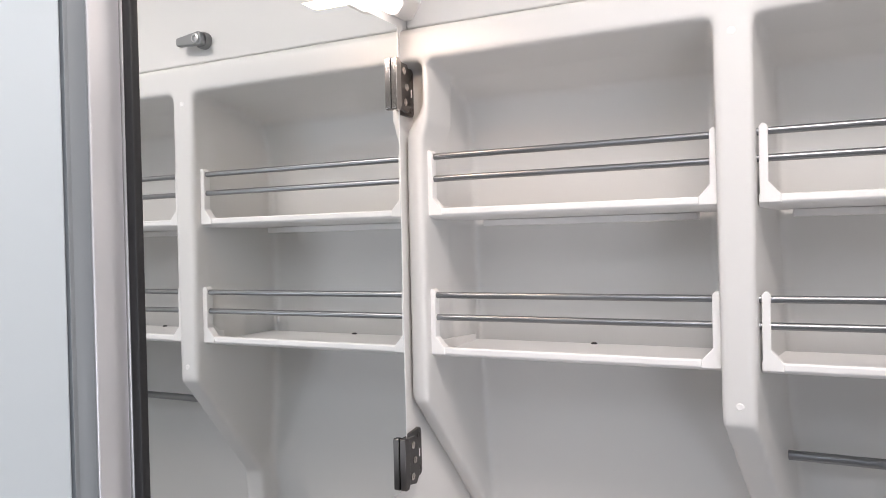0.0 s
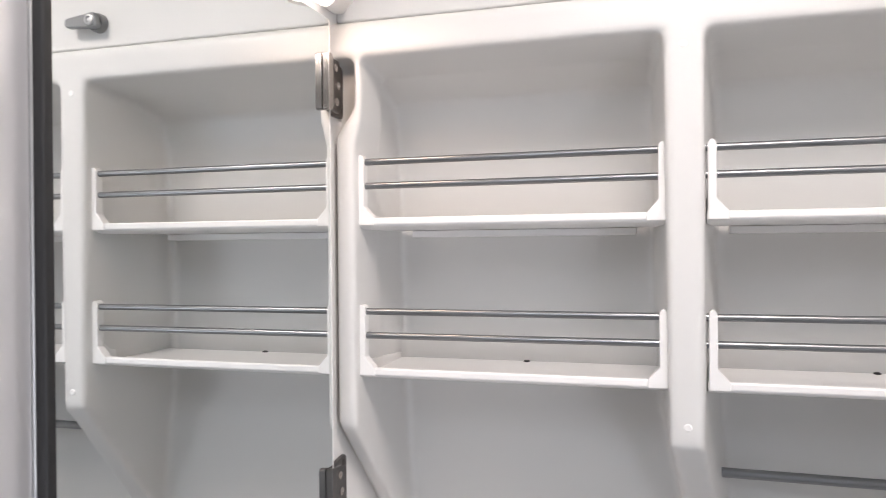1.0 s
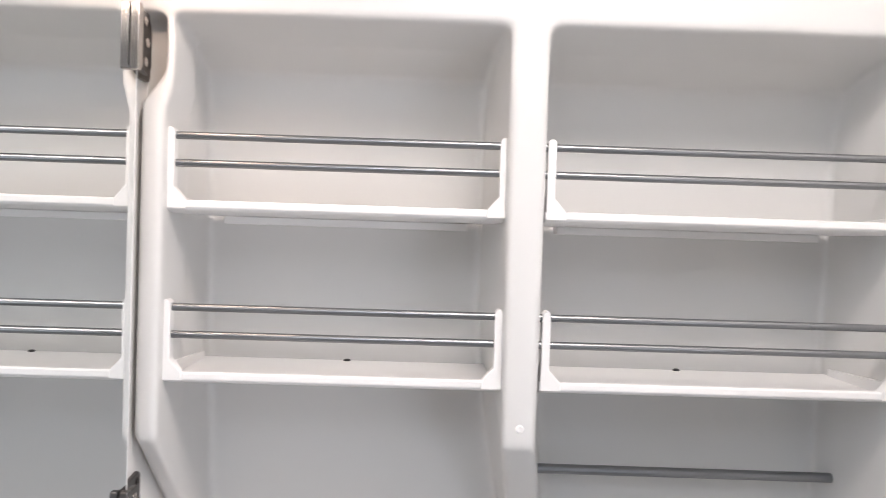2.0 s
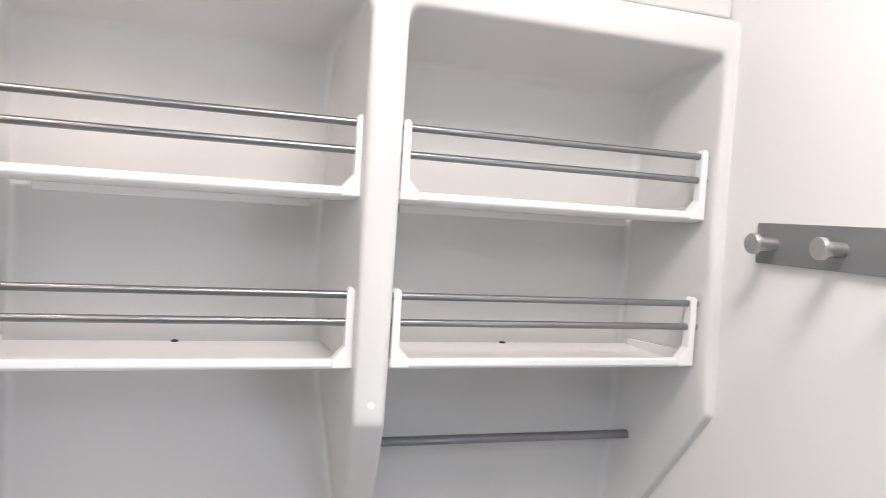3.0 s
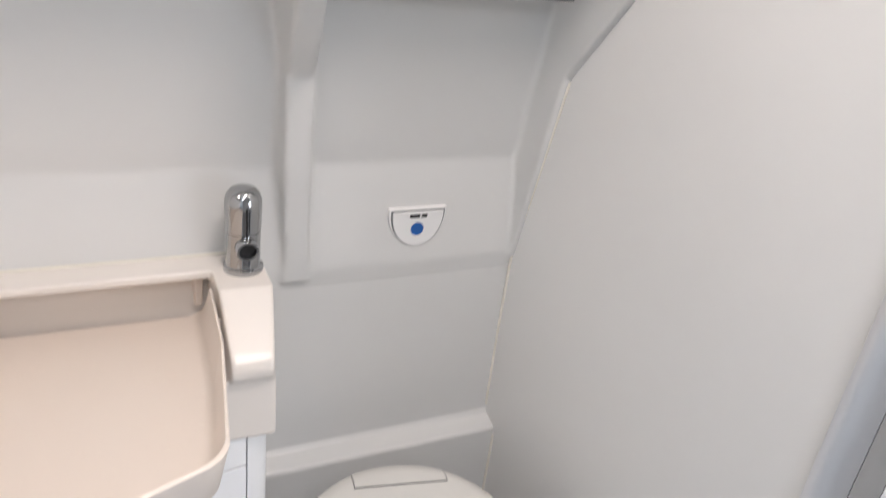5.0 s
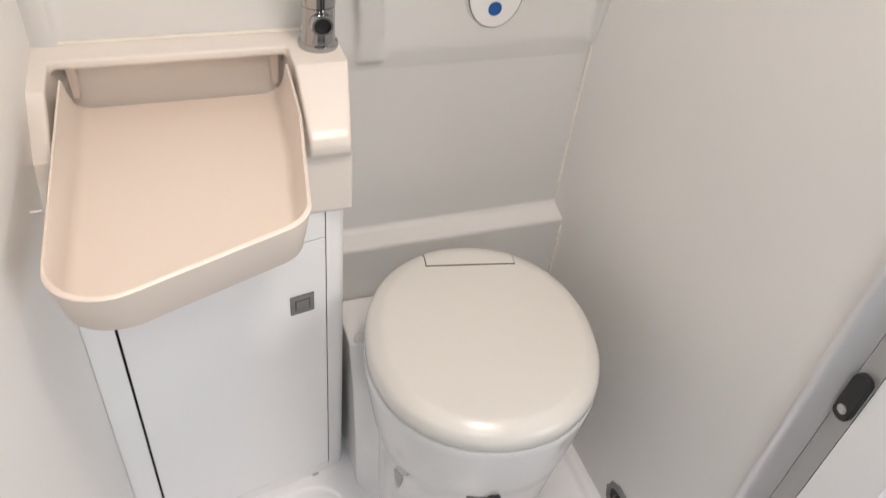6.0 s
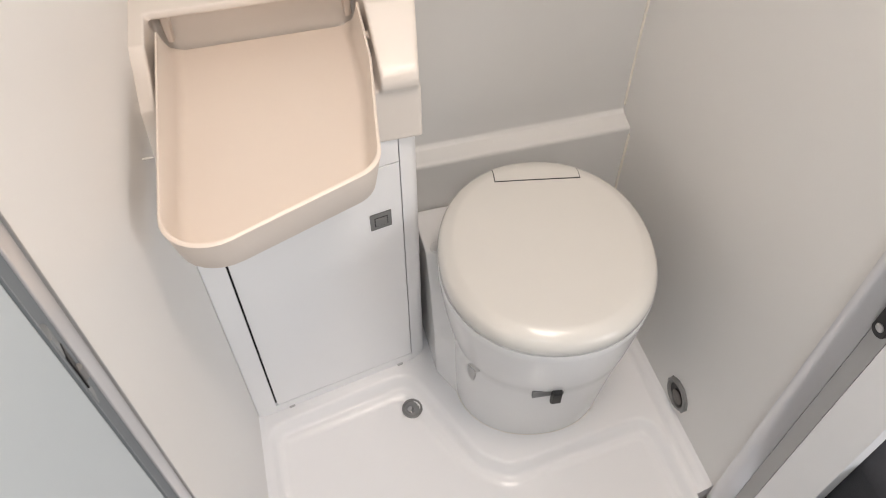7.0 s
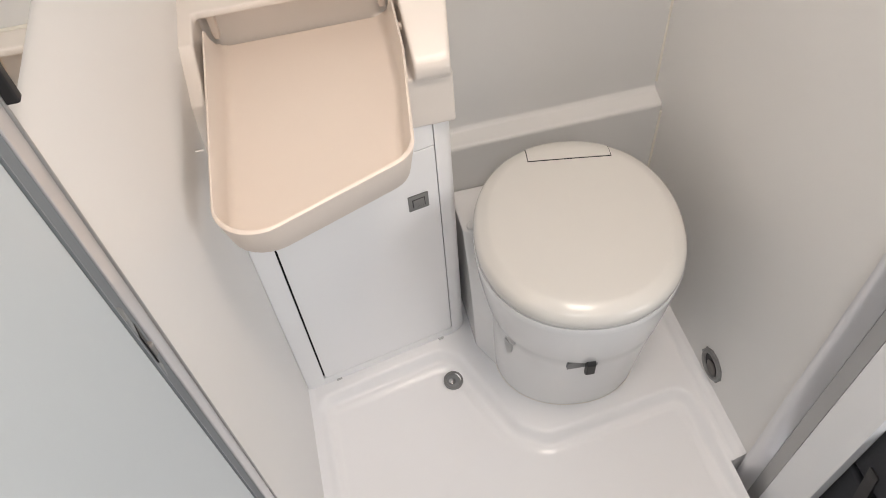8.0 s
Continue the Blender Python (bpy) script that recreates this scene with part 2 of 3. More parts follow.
def build_entrance():
    # left jamb: flat satin profile, hollow edge strip with the strike, then the pale panel
    j = tagged(empty("door_jamb", 0.0, -0.46, 0.0), "satin aluminium door jamb with a strike plate", "door frame", kind="structure")
    prof = rounded([(-0.03, -0.446), (0.0185, -0.446), (0.0262, -0.4780), (0.0262, -0.4800), (-0.03, -0.4800)], [0, 0.002, 0.002, 0.001, 0], 4)
    part("jamb_profile", prism_z(prof, -0.08, CEIL), M_JAMB, j)
    part("jamb_edge", prism_z(rounded([(0.0, -0.4458), (0.0200, -0.4458), (0.0200, -0.4425), (0.0, -0.4425)], 0.0012, 3), -0.08, CEIL), M_PEG, j)
    groove = [(-0.03, -0.4802), (0.0250, -0.4802), (0.0200, -0.4838), (0.0176, -0.4885), (0.0182, -0.4925), (0.0215, -0.4965), (0.0285, -0.4995), (0.0285, -0.5005), (-0.03, -0.5005)]
    part("jamb_gasket", prism_z(groove, -0.08, CEIL), M_GASKET, j, "blue-grey hollow edge strip")
    part("strike_strip", prism_z(rounded([(-0.03, -0.4830), (0.0235, -0.4830), (0.0292, -0.4985), (-0.03, -0.4985)], [0, 0.003, 0.002, 0], 3), 0.945, 1.025), M_GASKET, j)
    part("strike_hole", prism_z([(0.018, -0.4850), (0.0250, -0.4850), (0.0297, -0.4972), (0.018, -0.4972)], 0.966, 1.004), M_BLACK, j, "black strike opening")
    part("latch_tongue", rod((0.0265, -0.490, 0.968), (0.0265, -0.490, 0.982), 0.0035), M_GREY, j)
    tagged(part("wall_outer_left", box(-0.06, 0.0275, -1.25, -0.5010, -0.08, CEIL), M_PANEL, bevel=0.003, segments=3), "pale bluish panel beside the doorway", "wall", kind="structure")
    # right jamb: rounded ridge running down into a flat channel
    r = tagged(empty("door_jamb", 0.84, -0.45, 0.0), "satin aluminium door jamb with a black catch", "door frame", kind="structure")
    ridge = [(0.86, -0.4125), (0.8095, -0.4125), (0.8070, -0.4140), (0.8060, -0.4180), (0.8066, -0.4230), (0.8090, -0.4290), (0.8135, -0.4360), (0.8190, -0.4425), (0.8232, -0.4470), (0.86, -0.4470)]
    part("jamb_profile", prism_z(ridge, -0.08, CEIL), M_JAMB, r)
    part("jamb_channel", prism_z(rounded([(0.86, -0.4472), (0.8234, -0.4472), (0.8234, -0.4730), (0.86, -0.4730)], [0, 0.001, 0.001, 0]), -0.08, CEIL), M_CHANNEL, r)
    c = part("catch", prism_x(rounded([(-0.471, 0.655), (-0.449, 0.655), (-0.449, 0.725), (-0.471, 0.725)], 0.010), 0.8150, 0.8240), M_BLACK, r, "black plastic door catch", bevel=0.0015)
    part("catch_screw", turned([(0, 0.006), (0.0015, 0.006), (0.002, 0.0045), (0.001, 0.003)], (0.8151, -0.460, 0.671), (0.79, -0.460, 0.671), 16), M_PEG, c, "steel screw")
    tagged(part("wall_outer_right", box(0.8225, 0.845, -0.541, -0.4735, -0.08, CEIL), M_DOOR, bevel=0.0015), "white panel edge beside the doorway", "wall", kind="structure")
    tagged(part("threshold", prism_x(rounded([(-0.545, -0.10), (-0.501, -0.10), (-0.501, 0.004), (-0.545, 0.004)], 0.004), 0.028, 0.822), M_FRAME), "low grey aluminium door sill", "threshold", kind="structure")


def build_cabin():
    """An assumed living space outside the washroom, added to enclose the area lamps."""
    tagged(part("floor_cabin", box(-0.95, 1.75, -2.45, -0.546, -0.05, 0.0), M_CABINFLOOR), "grey vinyl cabin floor", "floor", kind="structure")
    tagged(part("wall_cabin_left", box(-1.0, -0.95, -2.45, 0.28, 0.0, CEIL), M_CABIN), "plain pale cabin wall, assumed", "wall", kind="structure")
    # opening made for the added lamp in the right wall
    bm = bmesh.new()
    for y0, y1, z0, z1 in ((-2.45, 0.28, 0.0, 0.40), (-2.45, 0.28, 1.50, CEIL), (-2.45, -2.28, 0.40, 1.50), (-1.18, 0.28, 0.40, 1.50)):
        box(1.75, 1.80, y0, y1, z0, z1, bm)
    tagged(part("wall_cabin_right", bm, M_CABIN), "assumed pale cabin wall with an opening for the area lamp", "wall", kind="structure")
    tagged(part("wall_cabin_rear", box(-0.95, 1.75, -2.45, -2.40, 0.0, CEIL), M_CABIN), "plain pale cabin wall, assumed", "wall", kind="structure")
    tagged(part("wall_cabin_front", box(0.8455, 1.75, -0.50, -0.4735, 0.0, CEIL), M_CABIN), "plain pale cabin wall, assumed", "wall", kind="structure")
    tagged(part("wall_cabin_side", box(-0.95, -0.06, -0.52, -0.48, 0.0, CEIL), M_CABIN), "plain pale cabin wall, assumed", "wall", kind="structure")
    # dark bench beside the doorway
    b = tagged(empty("bench_seat", 1.2, -0.75, 0.0), "dark grey upholstered bench seat beside the doorway", "bench")
    part("base", box(0.850, 1.6, -1.0, -0.505, 0.0, 0.30), M_DARKCLOTH, b, bevel=0.01)
    part("cushion", box(0.847, 1.6, -1.0, -0.502, 0.302, 0.46), M_DARKCLOTH, b, bevel=0.03, segments=4)
    part("strap", prism_x(rounded([(-0.62, 0.12), (-0.60, 0.12), (-0.56, 0.36), (-0.58, 0.36)], 0.004), 0.844, 0.852), M_BLACK, b, "black webbing strap")


# ---- moulded shelf unit ----
def build_shelf_unit():
    unit = tagged(empty("shelf_unit", 0.41, 0.2, 1.28), "moulded white plastic open shelf unit on the back wall", "shelf unit")
    bm = bmesh.new()
    back = [(0.25, 0.70), (0.212, 0.70), (0.200, 0.77), (0.196, 0.80), (0.199, 0.825), (0.214, 0.962), (0.206, 1.0), (0.185, 1.12), (0.168, 1.24), (0.156, 1.36), (0.148, 1.50), (0.138, 1.64), (0.118, 1.70), (0.118, 1.752), (0.25, 1.752)]
    prism_x(back, -0.006, 0.842, bm)
    # header above the bays
    prism_x([(-0.015, 1.712), (-0.015, 1.749), (-0.006, 1.755), (0.25, 1.755), (0.25, 1.672), (0.135, 1.680), (0.06, 1.702)], -0.006, 0.842, bm)
    # left cheek, set back for the hinges, and its front ridge
    prism_x([(0.018, 1.748), (0.018, 1.275), (0.172, 1.105), (0.190, 0.95), (0.198, 0.79), (0.25, 0.79), (0.25, 1.748)], -0.006, 0.042, bm)
    prism_y([(0.021, 1.287), (0.044, 1.287), (0.044, 1.612), (0.051, 1.638), (0.053, 1.685), (0.049, 1.71), (0.043, 1.71), (0.043, 1.652), (0.021, 1.623)], -0.015, 0.06, bm)
    prism_x([(-0.015, 1.292), (-0.015, 1.284), (0.160, 1.105), (0.184, 0.95), (0.196, 0.79), (0.25, 0.79), (0.25, 1.292)], 0.022, 0.044, bm)
    # centre pillar
    lev = ((1.744, 0.386, 0.425, -0.015, 0.362, 0.455), (1.50, 0.388, 0.424, -0.015, 0.364, 0.455), (1.287, 0.390, 0.423, -0.015, 0.382, 0.462),
           (1.10, 0.421, 0.458, 0.160, 0.404, 0.475), (0.92, 0.427, 0.464, 0.181, 0.424, 0.476), (0.785, 0.431, 0.468, 0.192, 0.431, 0.472))
    loft([[(a, yf, z), (b, yf, z), (d, 0.25, z), (c, 0.25, z)] for z, a, b, yf, c, d in lev], bm)
    # right cheek
    lev = ((1.744, 0.806, -0.016, 0.790), (1.50, 0.807, -0.016, 0.792), (1.287, 0.809, -0.022, 0.797), (1.11, 0.811, 0.122, 0.800), (0.95, 0.813, 0.156, 0.806), (0.79, 0.815, 0.192, 0.812))
    loft([[(a, yf, z), (0.842, yf, z), (0.842, 0.25, z), (c, 0.25, z)] for z, a, yf, c in lev], bm)
    body = part("body", bm, M_MOULD, unit)
    soften(body, 0.0042, 9)
    for x, z in ((0.405, 1.696), (0.407, 1.307)):
        part("screw_cap", turned([(0, 0.0048), (0.0012, 0.0048), (0.0022, 0.0030), (0.0020, 0.0016)], (x, -0.0135, z), (x, -0.1, z), 20), M_SHELF, unit)


def build_shelf(x0, x1, z0, group):
    """A shallow tray with end brackets and two rails across the front."""
    s = tagged(empty("bathroom_shelf", (x0 + x1) / 2, 0.07, z0), "white plastic shelf with two grey metal rails between the pillars", "shelf", group)
    d = 0.146 if z0 < 1.4 else 0.136
    # floor with a raised front lip
    lip = [(0.0, z0 + 0.0025), (0.0025, z0), (0.014, z0 - 0.003), (d, z0 - 0.003), (d, z0 + 0.002), (0.016, z0 + 0.002), (0.0085, z0 + 0.0102), (0.002, z0 + 0.0102), (0.0, z0 + 0.009)]
    part("tray", prism_x(lip, x0 - 0.001, x1 + 0.001), M_SHELF, s, bevel=0.0012)
    w, h = 0.0087, 0.0835
    for side, xa in ((1, x0), (-1, x1)):
        g = lambda u: xa + side * u
        # bracket with a chamfer where it meets the lip
        out = [(g(0), z0 + 0.001), (g(w + 0.012), z0 + 0.0095), (g(w), z0 + 0.023), (g(w), z0 + h - 0.003), (g(w - 0.003), z0 + h), (g(0.003), z0 + h), (g(0), z0 + h - 0.003)]
        out.insert(1, (g(w + 0.012), z0 + 0.001))
        part("bracket", prism_y(out, -0.0012, 0.0115), M_SHELF, s, bevel=0.0011)
        # side cheek running back along the tray
        part("side_lip", prism_x([(0.010, z0 + 0.001), (0.010, z0 + 0.03), (0.03, z0 + 0.016), (d - 0.01, z0 + 0.010), (d - 0.01, z0 + 0.001)], g(0.0), g(0.004)), M_SHELF, s, bevel=0.001)
    for dz in (0.0755, 0.0475):
        part("rail", rod((x0 - 0.007, 0.0055, z0 + dz), (x1 + 0.007, 0.0055, z0 + dz), 0.0040), M_ROD, s, "grey anodised metal rail")
    xm = (x0 + x1) / 2
    if z0 > 1.4:
        part("support_strip", box(x0 + 0.03, x1 - 0.035, 0.110, 0.136, z0 - 0.0120, z0 - 0.0035), M_SHELF, s, bevel=0.0006)
    else:
        part("plug", turned([(0, 0.0042), (0.0016, 0.0042), (0.0026, 0.0025)], (xm, 0.141, z0 + 0.0015), (xm, 0.141, z0 + 1), 14), M_BLACK, s, "small dark rubber plug")
    return s


def build_towel_rod():
    t = tagged(empty("towel_rod", 0.63, 0.132, 1.219), "grey anodised towel rod below the shelf", "towel rod")
    part("bar", rod((0.445, 0.132, 1.2225), (0.8095, 0.132, 1.2205), 0.0060, 20), M_ROD, t)
    part("end_cap", turned([(0, 0.0068), (0.006, 0.0068), (0.007, 0.006)], (0.817, 0.132, 1.2205), (0.7, 0.132, 1.2212), 20), M_GREY, t)


def build_hook_rail():
    h = tagged(empty("hook_rail", XR, -0.235, 1.496), "grey metal hook rail with four pegs on the white wall", "hook rail")
    plate = rounded([(-0.396, 1.474), (-0.074, 1.474), (-0.074, 1.518), (-0.396, 1.518)], 0.002, 3)
    part("plate", prism_x(plate, XR - 0.005, XR), M_RAILPLATE, h, bevel=0.0006)
    for i in range(4):
        y = -0.101 - 0.0885 * i
        prof = [(0.0, 0.0072), (0.0225, 0.0072), (0.0235, 0.0080), (0.0243, 0.0104), (0.0250, 0.0110), (0.0300, 0.0110), (0.0310, 0.0103), (0.0312, 0.0080)]
        part("peg", turned(prof, (XR - 0.005, y, 1.4955), (0.0, y, 1.4955), 28), M_PEG, h, "satin steel peg")


# ---- mirror, lamp and lock ----
def build_mirror():
    m = tagged(empty("mirror_door", 0.026, -0.24, 1.18), "frameless mirror door standing open on two dark hinges", "mirror")
    part("glass", box(0.0205, 0.026, -0.436, -0.040, 1.183, 1.749), M_MIRROR, m, smooth=False)
    part("edge_trim", prism_z(rounded([(0.0185, -0.4362), (0.0185, -0.4445), (0.0275, -0.4445), (0.0275, -0.4362)], 0.0015, 3), 1.180, 1.751), M_BLACK, m, "black edge seal")
    part("glass_edge", box(0.0200, 0.0264, -0.0400, -0.0386, 1.183, 1.749), M_SHELF, m, "pale ground glass edge")
    for zc, flip in ((1.676, 1), (1.216, -1)):
        h = part("hinge", prism_x(rounded([(-0.036, zc - 0.031), (0.008, zc - 0.031), (0.012, zc - 0.027), (0.012, zc + 0.027), (0.008, zc + 0.031), (-0.036, zc + 0.026)], 0.003, 3), XL, XL + 0.0045), M_HINGE, m, "dark gunmetal glass hinge", bevel=0.0006)
        part("clamp_plate", prism_x(rounded([(-0.0585, zc - 0.031), (-0.0500, zc - 0.031), (-0.0465, zc - 0.025), (-0.0465, zc + 0.028), (-0.0505, zc + 0.032), (-0.0585, zc + 0.032)], 0.002, 3), 0.0265, 0.0345), M_CLAMP if flip > 0 else M_HINGE, h, "polished clamp plate", bevel=0.0012)
        part("hinge_body", prism_x(rounded([(-0.0462, zc - 0.027), (-0.026, zc - 0.031), (-0.018, zc - 0.022), (-0.018, zc + 0.012), (-0.026, zc + 0.029), (-0.0462, zc + 0.029)], 0.003, 3), 0.0268, 0.0318), M_HINGE, h, bevel=0.001)
        for yy, zz in ((-0.036, 0.019), (-0.034, -0.019), (-0.030, 0.0)):
            part("hinge_screw", turned([(0, 0.0046), (0.0010, 0.0046), (0.0014, 0.0034), (0.0004, 0.0022)], (0.0316, yy, zc + flip * zz), (1, yy, zc + flip * zz), 16), M_CLAMP, h)
        part("knuckle", rod((XL + 0.006, -0.030, zc - 0.026), (XL + 0.006, -0.030, zc + 0.026), 0.0055, 14), M_HINGE, h)
        part("arm", box(XL + 0.004, XL + 0.012, -0.040, -0.012, zc - 0.012, zc + 0.012), M_HINGE, h, bevel=0.001)
        for yy, zz in ((0.004, 0.020), (0.004, -0.022), (-0.024, 0.019), (-0.020, -0.004)):
            part("hinge_screw", turned([(0, 0.0042), (0.0010, 0.0042), (0.0014, 0.003), (0.0006, 0.0018)], (XL + 0.0044 + (0.007 if yy == -0.020 else 0), yy, zc + flip * zz), (1, yy, zc + flip * zz), 16), M_HINGE, h)
        part("hinge_insert", box(XL + 0.0044, XL + 0.0052, 0.001, 0.006, zc - 0.006, zc + 0.004), M_SHELF, h, "small white insert")


def build_lamp():
    l = tagged(empty("corner_lamp", 0.04, -0.1, 1.766), "small white corner lamp with a glowing diffuser above the mirror", "lamp")
    out = rounded([(XL, -0.21), (XL, -0.001), (0.028, -0.001), (0.066, -0.052), (0.066, -0.21)], [0, 0, 0.008, 0.015, 0.01])
    part("housing", prism_z(out, 1.766, 1.80), M_SHELF, l, bevel=0.003)
    inner = rounded([(0.0205, -0.198), (0.0205, -0.045), (0.030, -0.045), (0.053, -0.073), (0.053, -0.198)], 0.004)
    part("diffuser", prism_z(inner, 1.7628, 1.7659), M_GLOW, l, "glowing white diffuser")


def build_lock():
    k = tagged(empty("turn_latch", 0.38, 0.0, 1.787), "dark grey turn latch on the panel above the shelves", "latch")
    part("escutcheon", turned([(-0.005, 0.0125), (0.006, 0.0125), (0.008, 0.0115)], (0.372, 0.0, 1.788), (0.372, -1, 1.788), 24), M_GREY, k)
    part("lever", prism_y(rounded([(0.360, 1.778), (0.366, 1.799), (0.412, 1.793), (0.412, 1.781)], 0.005), -0.018, -0.008), M_RAILPLATE, k, bevel=0.002)
    part("cylinder", turned([(0, 0.0065), (0.0025, 0.0065), (0.003, 0.0045), (0.001, 0.003)], (0.372, -0.018, 1.788), (0.372, -1, 1.788), 20), M_PEG, k, "steel lock cylinder")


# ---- basin, tap and cabinet ----
def build_cabinet():
    c = tagged(empty("vanity_cabinet", 0.2, 0.1, 0.0), "white washroom cabinet with a push-button door below the basin", "cabinet")
    # the front runs slightly askew to the back wall
    a, b = Vector((XL, -0.026)), Vector((0.352, 0.030))
    u = (b - a).normalized()
    n = Vector((u.y, -u.x))
    fl = lambda s, o=0.0: tuple(a + u * s + n * o)
    ln = (b - a).length
    part("core", prism_z([fl(0, -0.005), fl(ln, -0.005), (0.366, 0.06), (0.366, 0.198), (XL, 0.198)], 0.03, 0.672), M_GAP, c, "dark inner carcass seen in the seams")

    def slab(name, s0, s1, z0, z1, label="", bev=0.0012):
        q = [fl(s0, -0.004), fl(s1, -0.004), fl(s1, 0.004), fl(s0, 0.004)]
        return part(name, prism_z(q, z0, z1), M_DOOR, c, label, bevel=bev)

    slab("side_filler", 0.0, 0.0385, 0.022, 0.672)
    door = slab("door", 0.0420, 0.3330, 0.052, 0.6085, "white cabinet door")
    slab("plinth", 0.0385, 0.3345, 0.022, 0.0505)
    slab("top_rail", 0.0420, 0.3330, 0.6105, 0.672)
    post = rounded([fl(0.3345, -0.02), fl(0.3345, 0.004), (0.376, 0.0385), (0.377, 0.198), (0.35, 0.198)], [0, 0.0, 0.022, 0, 0], 8)
    part("corner_post", prism_z(post, 0.018, 0.672), M_DOOR, c, "rounded white corner post")
    # latch
    lat = prism_z([fl(0.276, 0.0035), fl(0.3135, 0.0035), fl(0.3135, 0.0062), fl(0.276, 0.0062)], 0.474, 0.511)
    lt = part("latch", lat, M_GREY, door, "grey push-button latch", bevel=0.002)
    part("button_gap", prism_z([fl(0.2832, 0.006), fl(0.3063, 0.006), fl(0.3063, 0.0065), fl(0.2832, 0.0065)], 0.4828, 0.5022), M_GAP, lt)
    part("button", prism_z([fl(0.2845, 0.006), fl(0.3050, 0.006), fl(0.3050, 0.0078), fl(0.2845, 0.0078)], 0.484, 0.501), M_GREY, lt, bevel=0.001)
    for s in (0.062, 0.300):
        part("clip", prism_z([fl(s, 0.003), fl(s + 0.012, 0.003), fl(s + 0.012, 0.008), fl(s, 0.008)], 0.022, 0.030), M_LIGHTGREY, c, bevel=0.001)


def build_housing():
    h = tagged(empty("basin_housing", 0.2, 0.2, 0.67), "moulded cream-white basin housing on the cabinet", "washbasin unit")
    side = [(0.199, 0.840), (0.098, 0.840), (0.021, 0.787), (0.012, 0.779), (0.009, 0.770), (0.010, 0.760), (0.016, 0.751), (0.024, 0.747), (0.199, 0.747)]
    sidel = [(0.199, 0.840), (0.080, 0.840), (0.010, 0.79), (-0.022, 0.70), (-0.020, 0.60), (0.05, 0.60), (0.199, 0.674)]
    bm = bmesh.new()
    taper = lambda y: 0.3765 + 0.018 * min(1, max(0, (y - 0.014) / 0.09))
    loft([[(0.323, y, z) for y, z in side], [(taper(y), y, z) for y, z in side]], bm)
    prism_x([(0.199, 0.752), (0.021, 0.752), (0.0175, 0.662), (0.022, 0.657), (0.199, 0.657)], 0.296, 0.3815, bm)
    prism_x(sidel, XL - 0.004, 0.035, bm)
    box(XL - 0.004, 0.393, 0.152, 0.199, 0.827, 0.840, bm)
    box(XL - 0.004, 0.390, 0.190, 0.1995, 0.674, 0.840, bm)
    box(XL - 0.004, 0.375, 0.030, 0.199, 0.660, 0.712, bm)
    body = part("body", bm, M_HOUSING, h)
    soften(body, 0.0026, 5)
    for x in (0.054, 0.310):
        part("guide", loft([[(x - w, 0.1905, z), (x + w, 0.1905, z), (x + w * 0.7, 0.1905 - d, z), (x - w * 0.7, 0.1905 - d, z)] for z, w, d in ((0.829, 0.009, 0.016), (0.790, 0.007, 0.013), (0.772, 0.006, 0.011))]), M_BASIN, h, bevel=0.002)
    # thin pale bar standing in for the highlight on the left cheek's lower edge
    part("left_highlight", box(XL, 0.0270, -0.075, -0.072, 0.7865, 0.7880), M_SHELF, h, bevel=0.0008)
    part("rear_seal", rod((XL, 0.1985, 0.841), (0.392, 0.1985, 0.841), 0.003, 8), M_SEAL, h, "ivory silicone seal")


